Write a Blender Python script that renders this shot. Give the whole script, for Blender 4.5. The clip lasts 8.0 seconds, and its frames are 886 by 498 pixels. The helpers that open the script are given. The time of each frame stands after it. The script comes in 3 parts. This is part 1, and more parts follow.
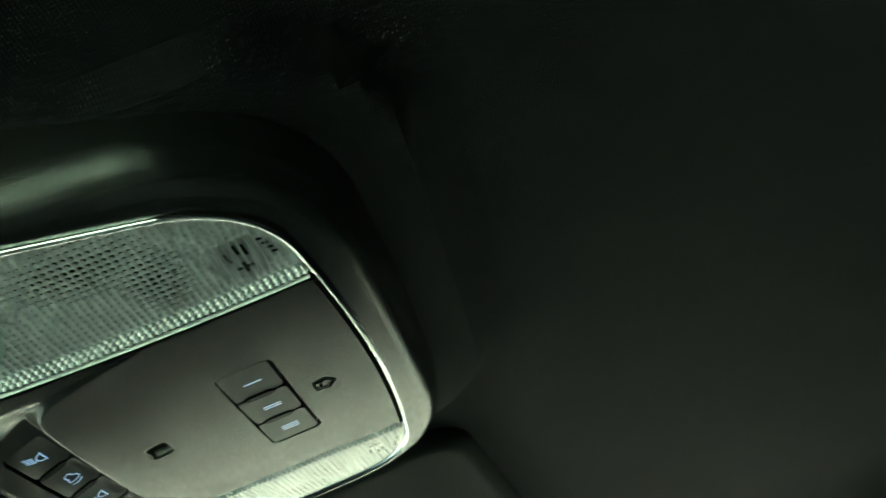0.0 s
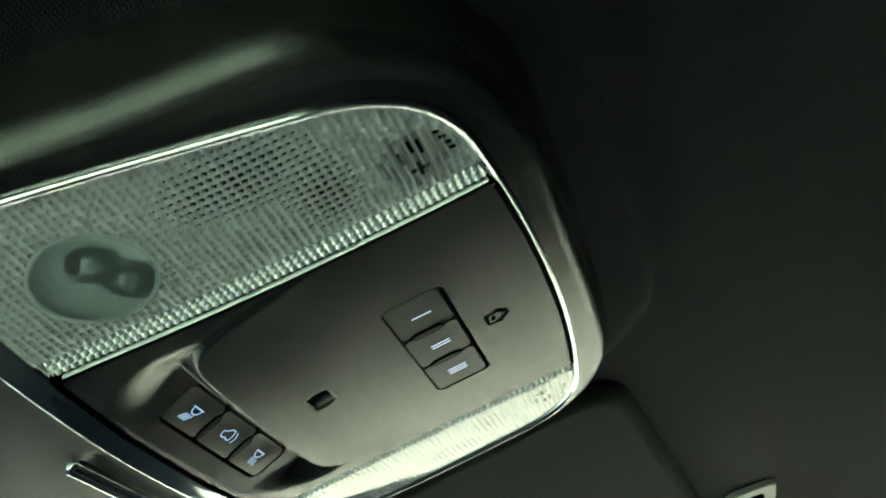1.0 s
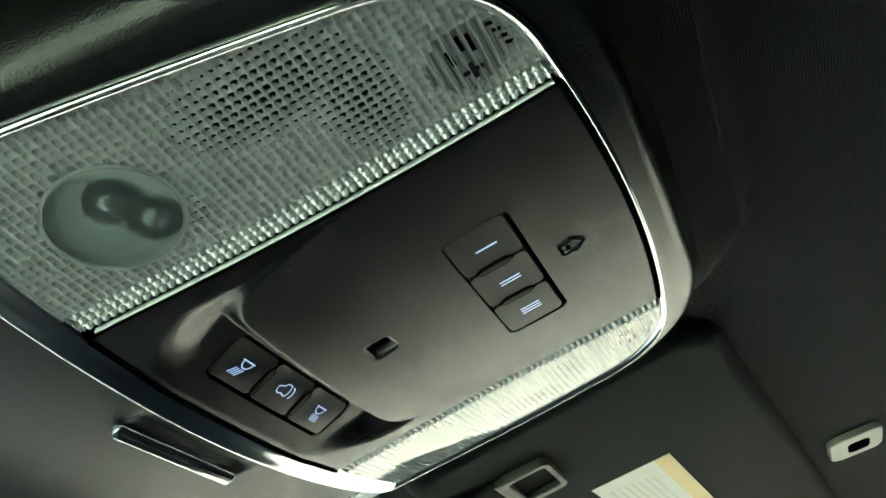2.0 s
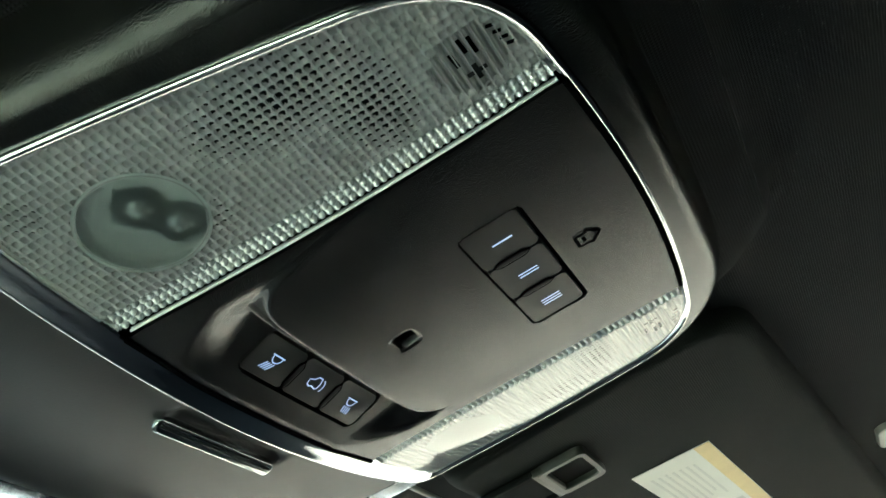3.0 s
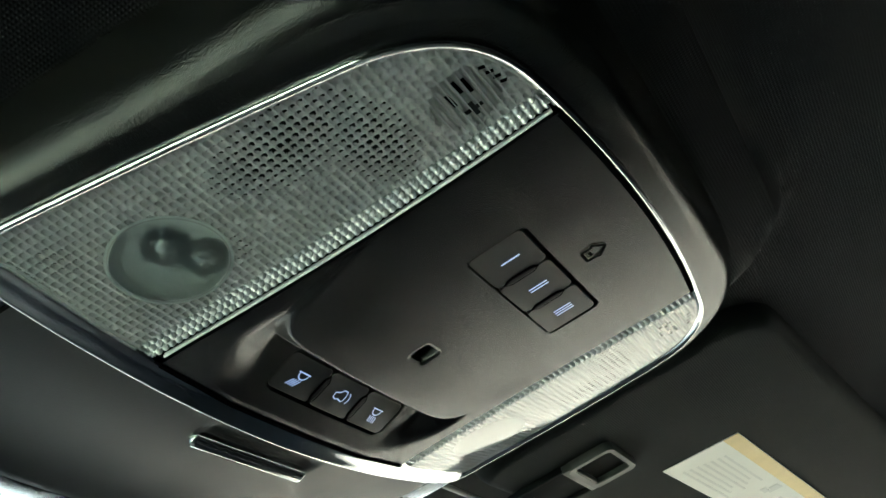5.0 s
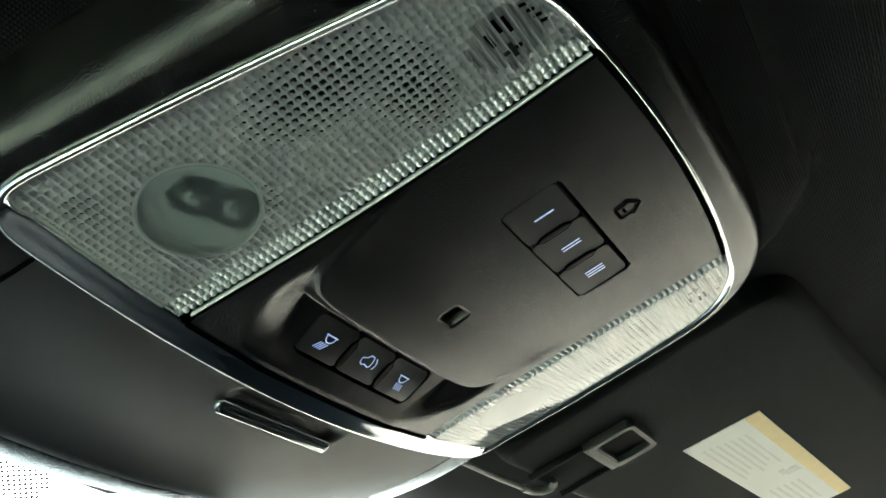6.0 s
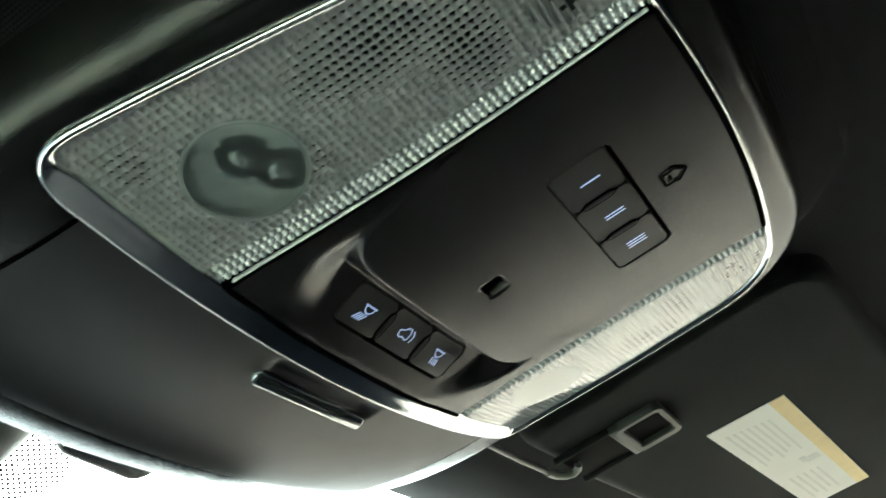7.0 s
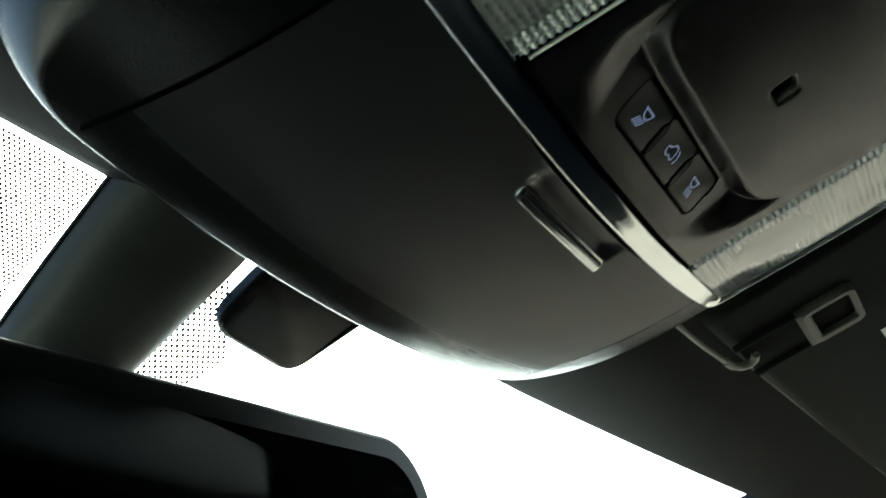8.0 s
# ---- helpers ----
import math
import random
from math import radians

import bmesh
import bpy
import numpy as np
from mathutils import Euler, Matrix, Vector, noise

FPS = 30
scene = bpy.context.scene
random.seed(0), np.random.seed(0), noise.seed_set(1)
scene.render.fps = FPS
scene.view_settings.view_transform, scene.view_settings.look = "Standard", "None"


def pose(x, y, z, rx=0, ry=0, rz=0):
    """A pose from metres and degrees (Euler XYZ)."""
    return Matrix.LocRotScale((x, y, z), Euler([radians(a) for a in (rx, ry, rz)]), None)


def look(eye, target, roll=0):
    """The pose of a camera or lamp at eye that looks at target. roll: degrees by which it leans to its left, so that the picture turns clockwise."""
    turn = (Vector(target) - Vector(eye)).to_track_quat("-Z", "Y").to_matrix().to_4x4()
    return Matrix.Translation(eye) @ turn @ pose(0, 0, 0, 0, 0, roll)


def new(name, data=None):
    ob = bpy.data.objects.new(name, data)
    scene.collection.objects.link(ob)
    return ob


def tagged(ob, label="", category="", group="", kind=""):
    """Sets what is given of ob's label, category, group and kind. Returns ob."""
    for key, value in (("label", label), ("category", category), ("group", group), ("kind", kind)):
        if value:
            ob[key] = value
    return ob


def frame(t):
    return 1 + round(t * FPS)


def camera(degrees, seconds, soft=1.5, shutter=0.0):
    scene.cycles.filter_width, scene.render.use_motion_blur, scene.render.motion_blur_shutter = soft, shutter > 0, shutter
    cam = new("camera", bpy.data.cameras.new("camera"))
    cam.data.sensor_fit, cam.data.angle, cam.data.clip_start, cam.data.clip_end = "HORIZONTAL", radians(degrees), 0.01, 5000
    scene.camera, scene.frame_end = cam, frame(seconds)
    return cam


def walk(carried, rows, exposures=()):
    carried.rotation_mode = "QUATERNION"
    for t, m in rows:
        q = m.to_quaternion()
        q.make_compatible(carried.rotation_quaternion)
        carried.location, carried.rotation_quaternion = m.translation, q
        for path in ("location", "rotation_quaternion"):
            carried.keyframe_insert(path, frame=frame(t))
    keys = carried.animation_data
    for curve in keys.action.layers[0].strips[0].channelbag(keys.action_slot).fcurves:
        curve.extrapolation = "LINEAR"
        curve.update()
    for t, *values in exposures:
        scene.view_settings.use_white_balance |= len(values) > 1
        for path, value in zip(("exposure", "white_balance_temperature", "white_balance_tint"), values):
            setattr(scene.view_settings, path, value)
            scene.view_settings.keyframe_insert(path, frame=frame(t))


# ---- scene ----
cam = camera(51.7, 8.0, shutter=0.35)
PATH = [
    (0, (-0.243, -0.037, 1.169), (1.434, -0.118, 2.256), -24.2),
    (0.5, (-0.231, -0.019, 1.174), (1.426, -0.018, 2.295), -24.7),
    (1, (-0.212, -0.005, 1.178), (1.428, 0.077, 2.321), -24.9),
    (1.5, (-0.186, 0.006, 1.184), (1.435, 0.176, 2.343), -24.9),
    (1.7, (-0.186, 0.004, 1.187), (1.442, 0.211, 2.33), -24.8),
    (2.8, (-0.189, -0.011, 1.179), (1.396, 0.341, 2.346), -23.7),
    (3, (-0.189, -0.009, 1.179), (1.396, 0.353, 2.344), -23.8),
    (3.5, (-0.194, -0.012, 1.179), (1.375, 0.386, 2.353), -23.5),
    (4, (-0.193, -0.014, 1.179), (1.371, 0.398, 2.354), -23.6),
    (4.2, (-0.194, -0.016, 1.178), (1.367, 0.407, 2.354), -23.4),
    (5.3, (-0.198, -0.023, 1.175), (1.355, 0.441, 2.347), -23.6),
    (5.5, (-0.197, -0.019, 1.174), (1.358, 0.428, 2.349), -24.0),
    (6, (-0.193, -0.009, 1.174), (1.361, 0.448, 2.348), -24.0),
    (6.5, (-0.193, -0.006, 1.174), (1.364, 0.444, 2.347), -24.3),
    (7, (-0.192, 0.005, 1.174), (1.363, 0.457, 2.347), -24.2),
    (7.2, (-0.193, 0.017, 1.173), (1.354, 0.466, 2.358), -24.1),
    (7.5, (-0.193, 0.041, 1.179), (1.355, 0.534, 2.344), -23.2),
    (7.8, (-0.192, 0.068, 1.179), (1.37, 0.59, 2.314), -22.5),
    (8, (-0.187, 0.08, 1.179), (1.369, 0.597, 2.323), -23.3),
]
EXPOSURES = [(0.0, 3.5, 5620, -38), (1.0, 3.75, 5680, -31), (1.5, 3.75, 5680, -27), (3.5, 3.52, 5600, -14), (7.0, 3.42, 5680, -13), (7.4, 3.36, 5650, -14), (8.0, 2.1, 5720, -15)]
walk(cam, [(t, look(eye, target, roll)) for t, eye, target, roll in PATH], EXPOSURES)

# ---- world and light ----
world = bpy.data.worlds.new("overcast_sky")
scene.world = world
world.use_nodes = True
wn = world.node_tree.nodes
sky = wn.new("ShaderNodeTexSky")
sky.sky_type, sky.sun_disc = "NISHITA", False
sky.sun_elevation, sky.sun_rotation = radians(48), radians(60)
sky.air_density, sky.dust_density = 0.7, 7.0
world.node_tree.links.new(sky.outputs["Color"], wn["Background"].inputs["Color"])
wn["Background"].inputs["Strength"].default_value = 0.12
sun = new("sun", bpy.data.lights.new("sun", "SUN"))
sun.data.energy, sun.data.angle, sun.data.color = 0.7, radians(25), (1.0, 0.95, 0.88)
sun.matrix_world = look((3.0, 1.2, 3.4), (0, 0, 0))

# ---- materials ----


def material(name, colour, rough=0.5, metal=0.0, vary=0.0, vary_scale=60.0, bump=0.0, bump_scale=1500.0,
             transmission=0.0, ior=1.45, coat=0.0, emission=None, strength=0.0, spec=0.5, rough_vary=0.0):
    m = bpy.data.materials.new(name)
    m.use_nodes = True
    nodes, links = m.node_tree.nodes, m.node_tree.links
    b = nodes["Principled BSDF"]
    b.inputs["Base Color"].default_value = (*colour, 1)
    b.inputs["Roughness"].default_value = rough
    b.inputs["Metallic"].default_value = metal
    b.inputs["Transmission Weight"].default_value = transmission
    b.inputs["IOR"].default_value = ior
    b.inputs["Coat Weight"].default_value = coat
    b.inputs["Specular IOR Level"].default_value = spec
    if emission:
        b.inputs["Emission Color"].default_value = (*emission, 1)
        b.inputs["Emission Strength"].default_value = strength
    co = nodes.new("ShaderNodeTexCoord")
    if vary or rough_vary:
        n = nodes.new("ShaderNodeTexNoise")
        n.inputs["Scale"].default_value, n.inputs["Detail"].default_value = vary_scale, 6
        links.new(co.outputs["Object"], n.inputs["Vector"])
        if vary:
            mix = nodes.new("ShaderNodeMix")
            mix.data_type = "RGBA"
            mix.inputs["A"].default_value = (*[c * (1 - vary) for c in colour], 1)
            mix.inputs["B"].default_value = (*[min(1, c * (1 + vary)) for c in colour], 1)
            links.new(n.outputs["Fac"], mix.inputs["Factor"])
            links.new(mix.outputs["Result"], b.inputs["Base Color"])
        if rough_vary:
            r = nodes.new("ShaderNodeMapRange")
            r.inputs["From Min"].default_value, r.inputs["From Max"].default_value = 0.3, 0.7
            r.inputs["To Min"].default_value, r.inputs["To Max"].default_value = rough - rough_vary, rough + rough_vary
            links.new(n.outputs["Fac"], r.inputs["Value"])
            links.new(r.outputs["Result"], b.inputs["Roughness"])
    if bump:
        v = nodes.new("ShaderNodeTexNoise")
        v.inputs["Scale"].default_value, v.inputs["Detail"].default_value = bump_scale, 3
        links.new(co.outputs["Object"], v.inputs["Vector"])
        bp = nodes.new("ShaderNodeBump")
        bp.inputs["Strength"].default_value, bp.inputs["Distance"].default_value = 1.0, bump * 0.0003
        links.new(v.outputs["Fac"], bp.inputs["Height"])
        links.new(bp.outputs["Normal"], b.inputs["Normal"])
    return m


def woven(name, colour):
    """Knitted headliner cloth: fine crossing ribs with a soft mottle."""
    m = material(name, colour, 0.95, vary=0.3, vary_scale=35, spec=0.2)
    nodes, links = m.node_tree.nodes, m.node_tree.links
    co = nodes.new("ShaderNodeTexCoord")
    waves = []
    for axis in ("X", "Y"):
        w = nodes.new("ShaderNodeTexWave")
        w.wave_type, w.bands_direction = "BANDS", axis
        w.inputs["Scale"].default_value, w.inputs["Distortion"].default_value = 330, 1.0
        w.inputs["Detail"].default_value, w.inputs["Detail Scale"].default_value = 2, 3
        links.new(co.outputs["Object"], w.inputs["Vector"])
        waves.append(w)
    mul = nodes.new("ShaderNodeMath")
    mul.operation = "MULTIPLY"
    links.new(waves[0].outputs["Fac"], mul.inputs[0])
    links.new(waves[1].outputs["Fac"], mul.inputs[1])
    bp = nodes.new("ShaderNodeBump")
    bp.inputs["Strength"].default_value, bp.inputs["Distance"].default_value = 0.5, 0.0002
    links.new(mul.outputs[0], bp.inputs["Height"])
    links.new(bp.outputs["Normal"], nodes["Principled BSDF"].inputs["Normal"])
    return m


BLACK_PLASTIC = material("grained_black_plastic", (0.009, 0.009, 0.009), 0.165, vary=0.15, vary_scale=90, bump=0.27, bump_scale=2500, rough_vary=0.006, spec=0.40)
SHELL_PLASTIC = material("pebbled_black_plastic", (0.009, 0.0095, 0.0085), 0.17, vary=0.15, vary_scale=90, bump=0.24, bump_scale=2100, rough_vary=0.006, spec=0.50)
DOOR_PLASTIC = material("soft_black_plastic", (0.012, 0.0127, 0.0134), 0.40, vary=0.15, vary_scale=70, bump=0.14, bump_scale=2200, rough_vary=0.02, spec=0.38)
COVER_PLASTIC = material("matt_cover_plastic", (0.030, 0.032, 0.031), 0.45, vary=0.15, vary_scale=60, bump=0.14, bump_scale=2500)
BUTTON_PLASTIC = material("button_plastic", (0.011, 0.011, 0.0108), 0.30, vary=0.1, vary_scale=200, bump=0.06, bump_scale=4600, spec=0.27)
DIVIDER = material("divider_plastic", (0.006, 0.006, 0.006), 0.35, spec=0.12)
# near-black for marks, wells and strips that paint the shade of gaps
GAP_BLACK = material("gap_black", (0.002, 0.002, 0.002), 0.9, spec=0.0)
CHROME = material("chrome", (0.68, 0.70, 0.70), 0.08, 1.0, rough_vary=0.03, vary_scale=150, bump=0.10, bump_scale=70)
LENS = material("clear_plastic", (0.97, 0.99, 0.98), 0.06, transmission=1.0, ior=1.52, coat=0.3)
BEAD = material("bright_bead_plastic", (0.78, 0.81, 0.80), 0.16, 0.45)
PULL_REFLECTION = material("dark_reflection_strip", (0.02, 0.023, 0.024), 0.12, spec=0.6)
DARK_CHROME = material("dark_satin_chrome", (0.50, 0.53, 0.53), 0.14, 1.0)
PRISM = material("prismatic_plastic", (0.95, 0.95, 0.95), 0.18, 0.12, spec=1.0, vary=0.08, vary_scale=150)
RIDGE = material("clear_prism_ridge", (0.95, 0.96, 0.96), 0.2, 0.15, spec=1.0)
RIM = material("clear_moulded_rim", (0.86, 0.89, 0.88), 0.25, 0.2, spec=0.8)
DOME = material("frosted_clear_plastic", (0.70, 0.78, 0.75), 0.58, transmission=0.92, ior=1.2)
SILVER = material("white_reflector_tray", (0.86, 0.87, 0.87), 0.5, 0.0, vary=0.08, vary_scale=300)
BOWL = material("dark_reflector_bowl", (0.02, 0.022, 0.022), 0.3, 0.2)
SEAT = material("grey_lamp_seat", (0.07, 0.075, 0.075), 0.35)
LAMP_HEAD = material("smoked_lamp_head", (0.45, 0.46, 0.46), 0.14, 0.9)
MARK = material("dark_grey_moulding", (0.045, 0.05, 0.05), 0.5)
GLOW = material("backlit_symbol", (0.6, 0.65, 0.85), 0.5, emission=(0.42, 0.5, 1.0), strength=0.054)
HEADLINER = woven("headliner_cloth", (0.0052, 0.0056, 0.0053))
VISOR_CLOTH = woven("visor_cloth", (0.011, 0.0125, 0.0105))
BEIGE = material("grey_beige_plastic", (0.24, 0.24, 0.21), 0.45, vary=0.1, bump=0.1)
CLIP_GREY = material("olive_grey_plastic", (0.036, 0.039, 0.031), 0.5, vary=0.1, bump=0.1)
PAPER = material("printed_label", (0.78, 0.77, 0.70), 0.6, vary=0.05, vary_scale=40)
PAPER_YELLOW = material("yellow_label_band", (0.75, 0.60, 0.28), 0.6, vary=0.12, vary_scale=60)
PRINT = material("grey_print", (0.68, 0.67, 0.62), 0.7, vary=0.1)
CABIN = material("cabin_trim", (0.009, 0.009, 0.009), 0.7, vary=0.3, vary_scale=8, bump=1.0, bump_scale=400)
DASH = material("grey_dashboard", (0.06, 0.062, 0.062), 0.6, vary=0.2, vary_scale=12, bump=0.6, bump_scale=500)
# filters for the unseen side panes that tint and dim window light
GREEN_FILTER = material("green_light_filter", (0.83, 0.93, 0.80), 0.0, transmission=1.0, ior=1.01)
GREY_FILTER = material("grey_light_filter", (0.57, 0.53, 0.50), 0.0, transmission=1.0, ior=1.01)
GLASS = material("windshield_glass", (0.95, 1.0, 0.97), 0.0, transmission=1.0, ior=1.01)
FRIT = material("ceramic_frit", (0.01, 0.01, 0.01), 0.6)
MIRROR = material("mirror_glass", (0.035, 0.037, 0.038), 0.03, 1.0)
MIRROR_CASE = material("matt_mirror_case", (0.010, 0.010, 0.010), 0.5, spec=0.2, vary=0.1)
POCKET_SHADE = material("clip_pocket_shade", (0.0045, 0.005, 0.0045), 0.8, spec=0.05)
GROUND = material("pale_concrete", (0.48, 0.44, 0.37), 0.9, vary=0.2, vary_scale=0.6, bump=20, bump_scale=30)

# ---- building helpers ----
ORIGIN = {}


def thing(name, at, label, category, group="", kind=""):
    ob = tagged(new(name), label, category, group, kind)
    ob.location = at
    ORIGIN[ob.name] = Vector(at)
    return ob


def part(name, bm, mat, parent=None, label="", smooth=True, kind="", crease=38):
    """Links a bmesh, in world metres, as one mesh object under a thing or a part."""
    base = ORIGIN[parent.name] if parent else Vector((0, 0, 0))
    bmesh.ops.translate(bm, verts=bm.verts, vec=-base)
    me = bpy.data.meshes.new(name)
    bm.to_mesh(me)
    bm.free()
    if smooth:
        for p in me.polygons:
            p.use_smooth = True
        me.set_sharp_from_angle(angle=radians(crease))
    me.materials.append(mat)
    ob = new(name, me)
    if parent:
        ob.parent = parent
    ORIGIN[ob.name] = base
    if label:
        ob["label"] = label
    if kind:
        ob["kind"] = kind
    return ob


def from_data(verts, faces):
    me = bpy.data.meshes.new("scratch")
    me.from_pydata(verts, [], faces)
    bm = bmesh.new()
    bm.from_mesh(me)
    bpy.data.meshes.remove(me)
    return bm


def outline(corners, radii, bows, n=24):
    """A closed polyline: corners in order, rounded by radii, the edge after each corner bowed outwards (to the right of travel is in)."""
    k = len(corners)
    c = [Vector(p) for p in corners]

    def edge(i, s):
        a, b = c[i], c[(i + 1) % k]
        d = b - a
        nrm = Vector((d.y, -d.x)).normalized()
        return a + d * s + nrm * bows[i] * 4 * s * (1 - s)
    pts = []
    for i in range(k):
        j = (i + 1) % k
        length = (c[j] - c[i]).length
        s0, s1 = radii[i] / length, 1 - radii[j] / length
        pts += [edge(i, s0 + (s1 - s0) * t / n) for t in range(n + 1)]
        p0, p2 = edge(i, s1), edge(j, radii[j] / (c[(j + 1) % k] - c[j]).length)
        pts += [p0 * (1 - t) ** 2 + c[j] * 2 * t * (1 - t) + p2 * t * t for t in [q / 24 for q in range(1, 24)]]
    return pts


def polar(pts, centre, count):
    """The same outline, sampled at even angles round a centre."""
    cx, cy = centre
    ang = np.array([math.atan2(p.y - cy, p.x - cx) for p in pts])
    rad = np.array([math.hypot(p.x - cx, p.y - cy) for p in pts])
    o = np.argsort(ang)
    ang, rad = ang[o], rad[o]
    th = np.linspace(-math.pi, math.pi, count, endpoint=False)
    r = np.interp(th, np.r_[ang - 2 * math.pi, ang, ang + 2 * math.pi], np.r_[rad, rad, rad])
    return [Vector((cx + q * math.cos(a), cy + q * math.sin(a))) for a, q in zip(th, r)]


def normals(pts):
    out = []
    for i, p in enumerate(pts):
        d = pts[(i + 1) % len(pts)] - pts[i - 1]
        out.append(Vector((d.y, -d.x)).normalized())
    return out


def loft(rings, closed=True, cap=False):
    n = len(rings[0])
    verts = [v for r in rings for v in r]
    faces = []
    for a in range(len(rings) - 1):
        for i in range(n if closed else n - 1):
            j = (i + 1) % n
            faces.append((a * n + i, a * n + j, (a + 1) * n + j, (a + 1) * n + i))
    if cap:
        faces.append(tuple((len(rings) - 1) * n + i for i in range(n)))
    bm = from_data(verts, faces)
    bmesh.ops.recalc_face_normals(bm, faces=bm.faces)
    return bm


def field(xs, ys, keep, height, place=None, down=True):
    """A height field over a grid; keep(x, y) of a cell's middle says whether it stands."""
    verts, faces, idx = [], [], {}

    def vert(i, j):
        if (i, j) not in idx:
            x, y = place(xs[i], ys[j]) if place else (xs[i], ys[j])
            idx[i, j] = len(verts)
            verts.append((x, y, height(x, y)))
        return idx[i, j]
    for i in range(len(xs) - 1):
        for j in range(len(ys) - 1):
            mx, my = (xs[i] + xs[i + 1]) / 2, (ys[j] + ys[j + 1]) / 2
            if place:
                mx, my = place(mx, my)
            if keep(mx, my):
                faces.append((vert(i, j), vert(i, j + 1), vert(i + 1, j + 1), vert(i + 1, j)))
    bm = from_data(verts, faces)
    flip = [f for f in bm.faces if (f.normal.z > 0) == down]
    bmesh.ops.reverse_faces(bm, faces=flip)
    return bm


def inside(pts):
    px, py = np.array([p.x for p in pts]), np.array([p.y for p in pts])
    qx, qy = np.roll(px, -1), np.roll(py, -1)

    def test(x, y):
        cross = (py > y) != (qy > y)
        return bool(np.count_nonzero(x < (qx - px)[cross] * (y - py[cross]) / (qy - py)[cross] + px[cross]) % 2)
    return test


def rounded_rect(cx, cy, w, h, r, n=6):
    out = []
    for sx, sy, a0 in ((1, 1, 0), (-1, 1, 90), (-1, -1, 180), (1, -1, 270)):
        for k in range(n + 1):
            a = radians(a0 + 90 * k / n)
            out.append(Vector((cx + sx * (w / 2 - r) + r * math.cos(a), cy + sy * (h / 2 - r) + r * math.sin(a))))
    return out


def plate(pts, height, low, high, bevel=0.0004):
    """A bevelled plate that follows a height function; low and high: how far its face and back lie below it."""
    n = normals(pts)
    if sum(a.x * b.y - b.x * a.y for a, b in zip(pts, pts[1:] + pts[:1])) < 0:
        n = [-v for v in n]
    rings = []
    for inset, down in ((0, high), (0, low - bevel), (bevel * 0.3, low - bevel * 0.3), (bevel, low), (bevel * 1.4, low)):
        rings.append([(*(p - v * inset), height(p.x, p.y) - down) for p, v in zip(pts, n)])
    return loft(rings, cap=True)


def ribbon(lines, width, height, down):
    """Flat strokes of a symbol lying on a height function."""
    bm = bmesh.new()
    for line in lines:
        pts = [Vector(p) for p in line]
        left, right = [], []
        for i, p in enumerate(pts):
            d = (pts[min(i + 1, len(pts) - 1)] - pts[max(i - 1, 0)]).normalized()
            nrm = Vector((-d.y, d.x)) * width / 2
            for side, q in ((left, p + nrm), (right, p - nrm)):
                side.append(bm.verts.new((q.x, q.y, height(q.x, q.y) - down)))
        for i in range(len(pts) - 1):
            bm.faces.new((left[i], left[i + 1], right[i + 1], right[i]))
    bmesh.ops.recalc_face_normals(bm, faces=bm.faces)
    return bm


def box(lo, hi, bevel=0.0, segments=2):
    bm = bmesh.new()
    bmesh.ops.create_cube(bm, size=1)
    for v in bm.verts:
        v.co = [lo[k] + (v.co[k] + 0.5) * (hi[k] - lo[k]) for k in range(3)]
    if bevel:
        bmesh.ops.bevel(bm, geom=list(bm.edges), offset=bevel, segments=segments, affect="EDGES", profile=0.5)
    return bm


def tube(points, radius, n=10):
    rr = []
    pts = [Vector(p) for p in points]
    for i, p in enumerate(pts):
        d = (pts[min(i + 1, len(pts) - 1)] - pts[max(i - 1, 0)]).normalized()
        a = d.cross(Vector((0, 0, 1))).normalized()
        b = d.cross(a)
        rr.append([tuple(p + (a * math.cos(t) + b * math.sin(t)) * radius) for t in [2 * math.pi * q / n for q in range(n)]])
    return loft(rr)


def smooth_step(a, b, x):
    t = min(1.0, max(0.0, (x - a) / (b - a)))
    return t * t * (3 - 2 * t)


# ---- the overhead console's surfaces ----
Z0 = 1.300
ROOF = 1.327


def crown(y):
    """How strongly the underside arches across: flatter at the back, rounder towards the front."""
    return 0.48 + 0.52 * min(1.0, max(0.0, y / 0.085))


def face(x, y):
    """The console's underside: crowned across, sweeping up towards the windshield."""
    return Z0 + crown(y) * x * x + 2.6 * max(0.0, y - 0.1) ** 2


def header(x):
    return 0.2195 - 0.0172 * smooth_step(0.08, 0.2, abs(x)) - 0.15 * max(0.0, abs(x) - 0.2)


def roof_height(x, y):
    """The headliner: level, then turning up to the top of the windshield."""
    rise = max(0.0, min(1.0, (y - 0.125) / 0.095))
    # a shallow raised field round the console, with a soft border
    far = math.hypot(max(0.0, abs(x) - 0.062), max(0.0, -0.004 - y)) if y < 0.05 else 1.0
    border = 0.008 * (1 - smooth_step(0.0465, 0.0515, far)) * (1 - smooth_step(0.0, 0.05, y))
    return ROOF + 0.002 - 0.01 * x * x + 0.056 * rise ** 1.7 - border


CENTRE = (0.0, 0.045)
COUNT = 480
ring_out = polar(outline([(-0.1062, 0.0995), (0.1062, 0.0995), (0.0860, -0.0105), (-0.0860, -0.0105)][::-1],
                         [0.023, 0.023, 0.013, 0.013], [0.0080, 0.0014, 0.0032, 0.0014], 120), CENTRE, COUNT)
ring_n = normals(ring_out)
ring_w = [0.0024 + 0.0052 * max(0, v.y) ** 2 for v in ring_n]
ring_in = [p - v * w for p, v, w in zip(ring_out, ring_n, ring_w)]
in_core = inside([p - v * 0.0006 for p, v in zip(ring_in, ring_n)])
in_panel = inside([p - v * 0.0001 for p, v in zip(ring_in, ring_n)])
in_ring = inside([p + v * 0.0012 for p, v in zip(ring_in, ring_n)])


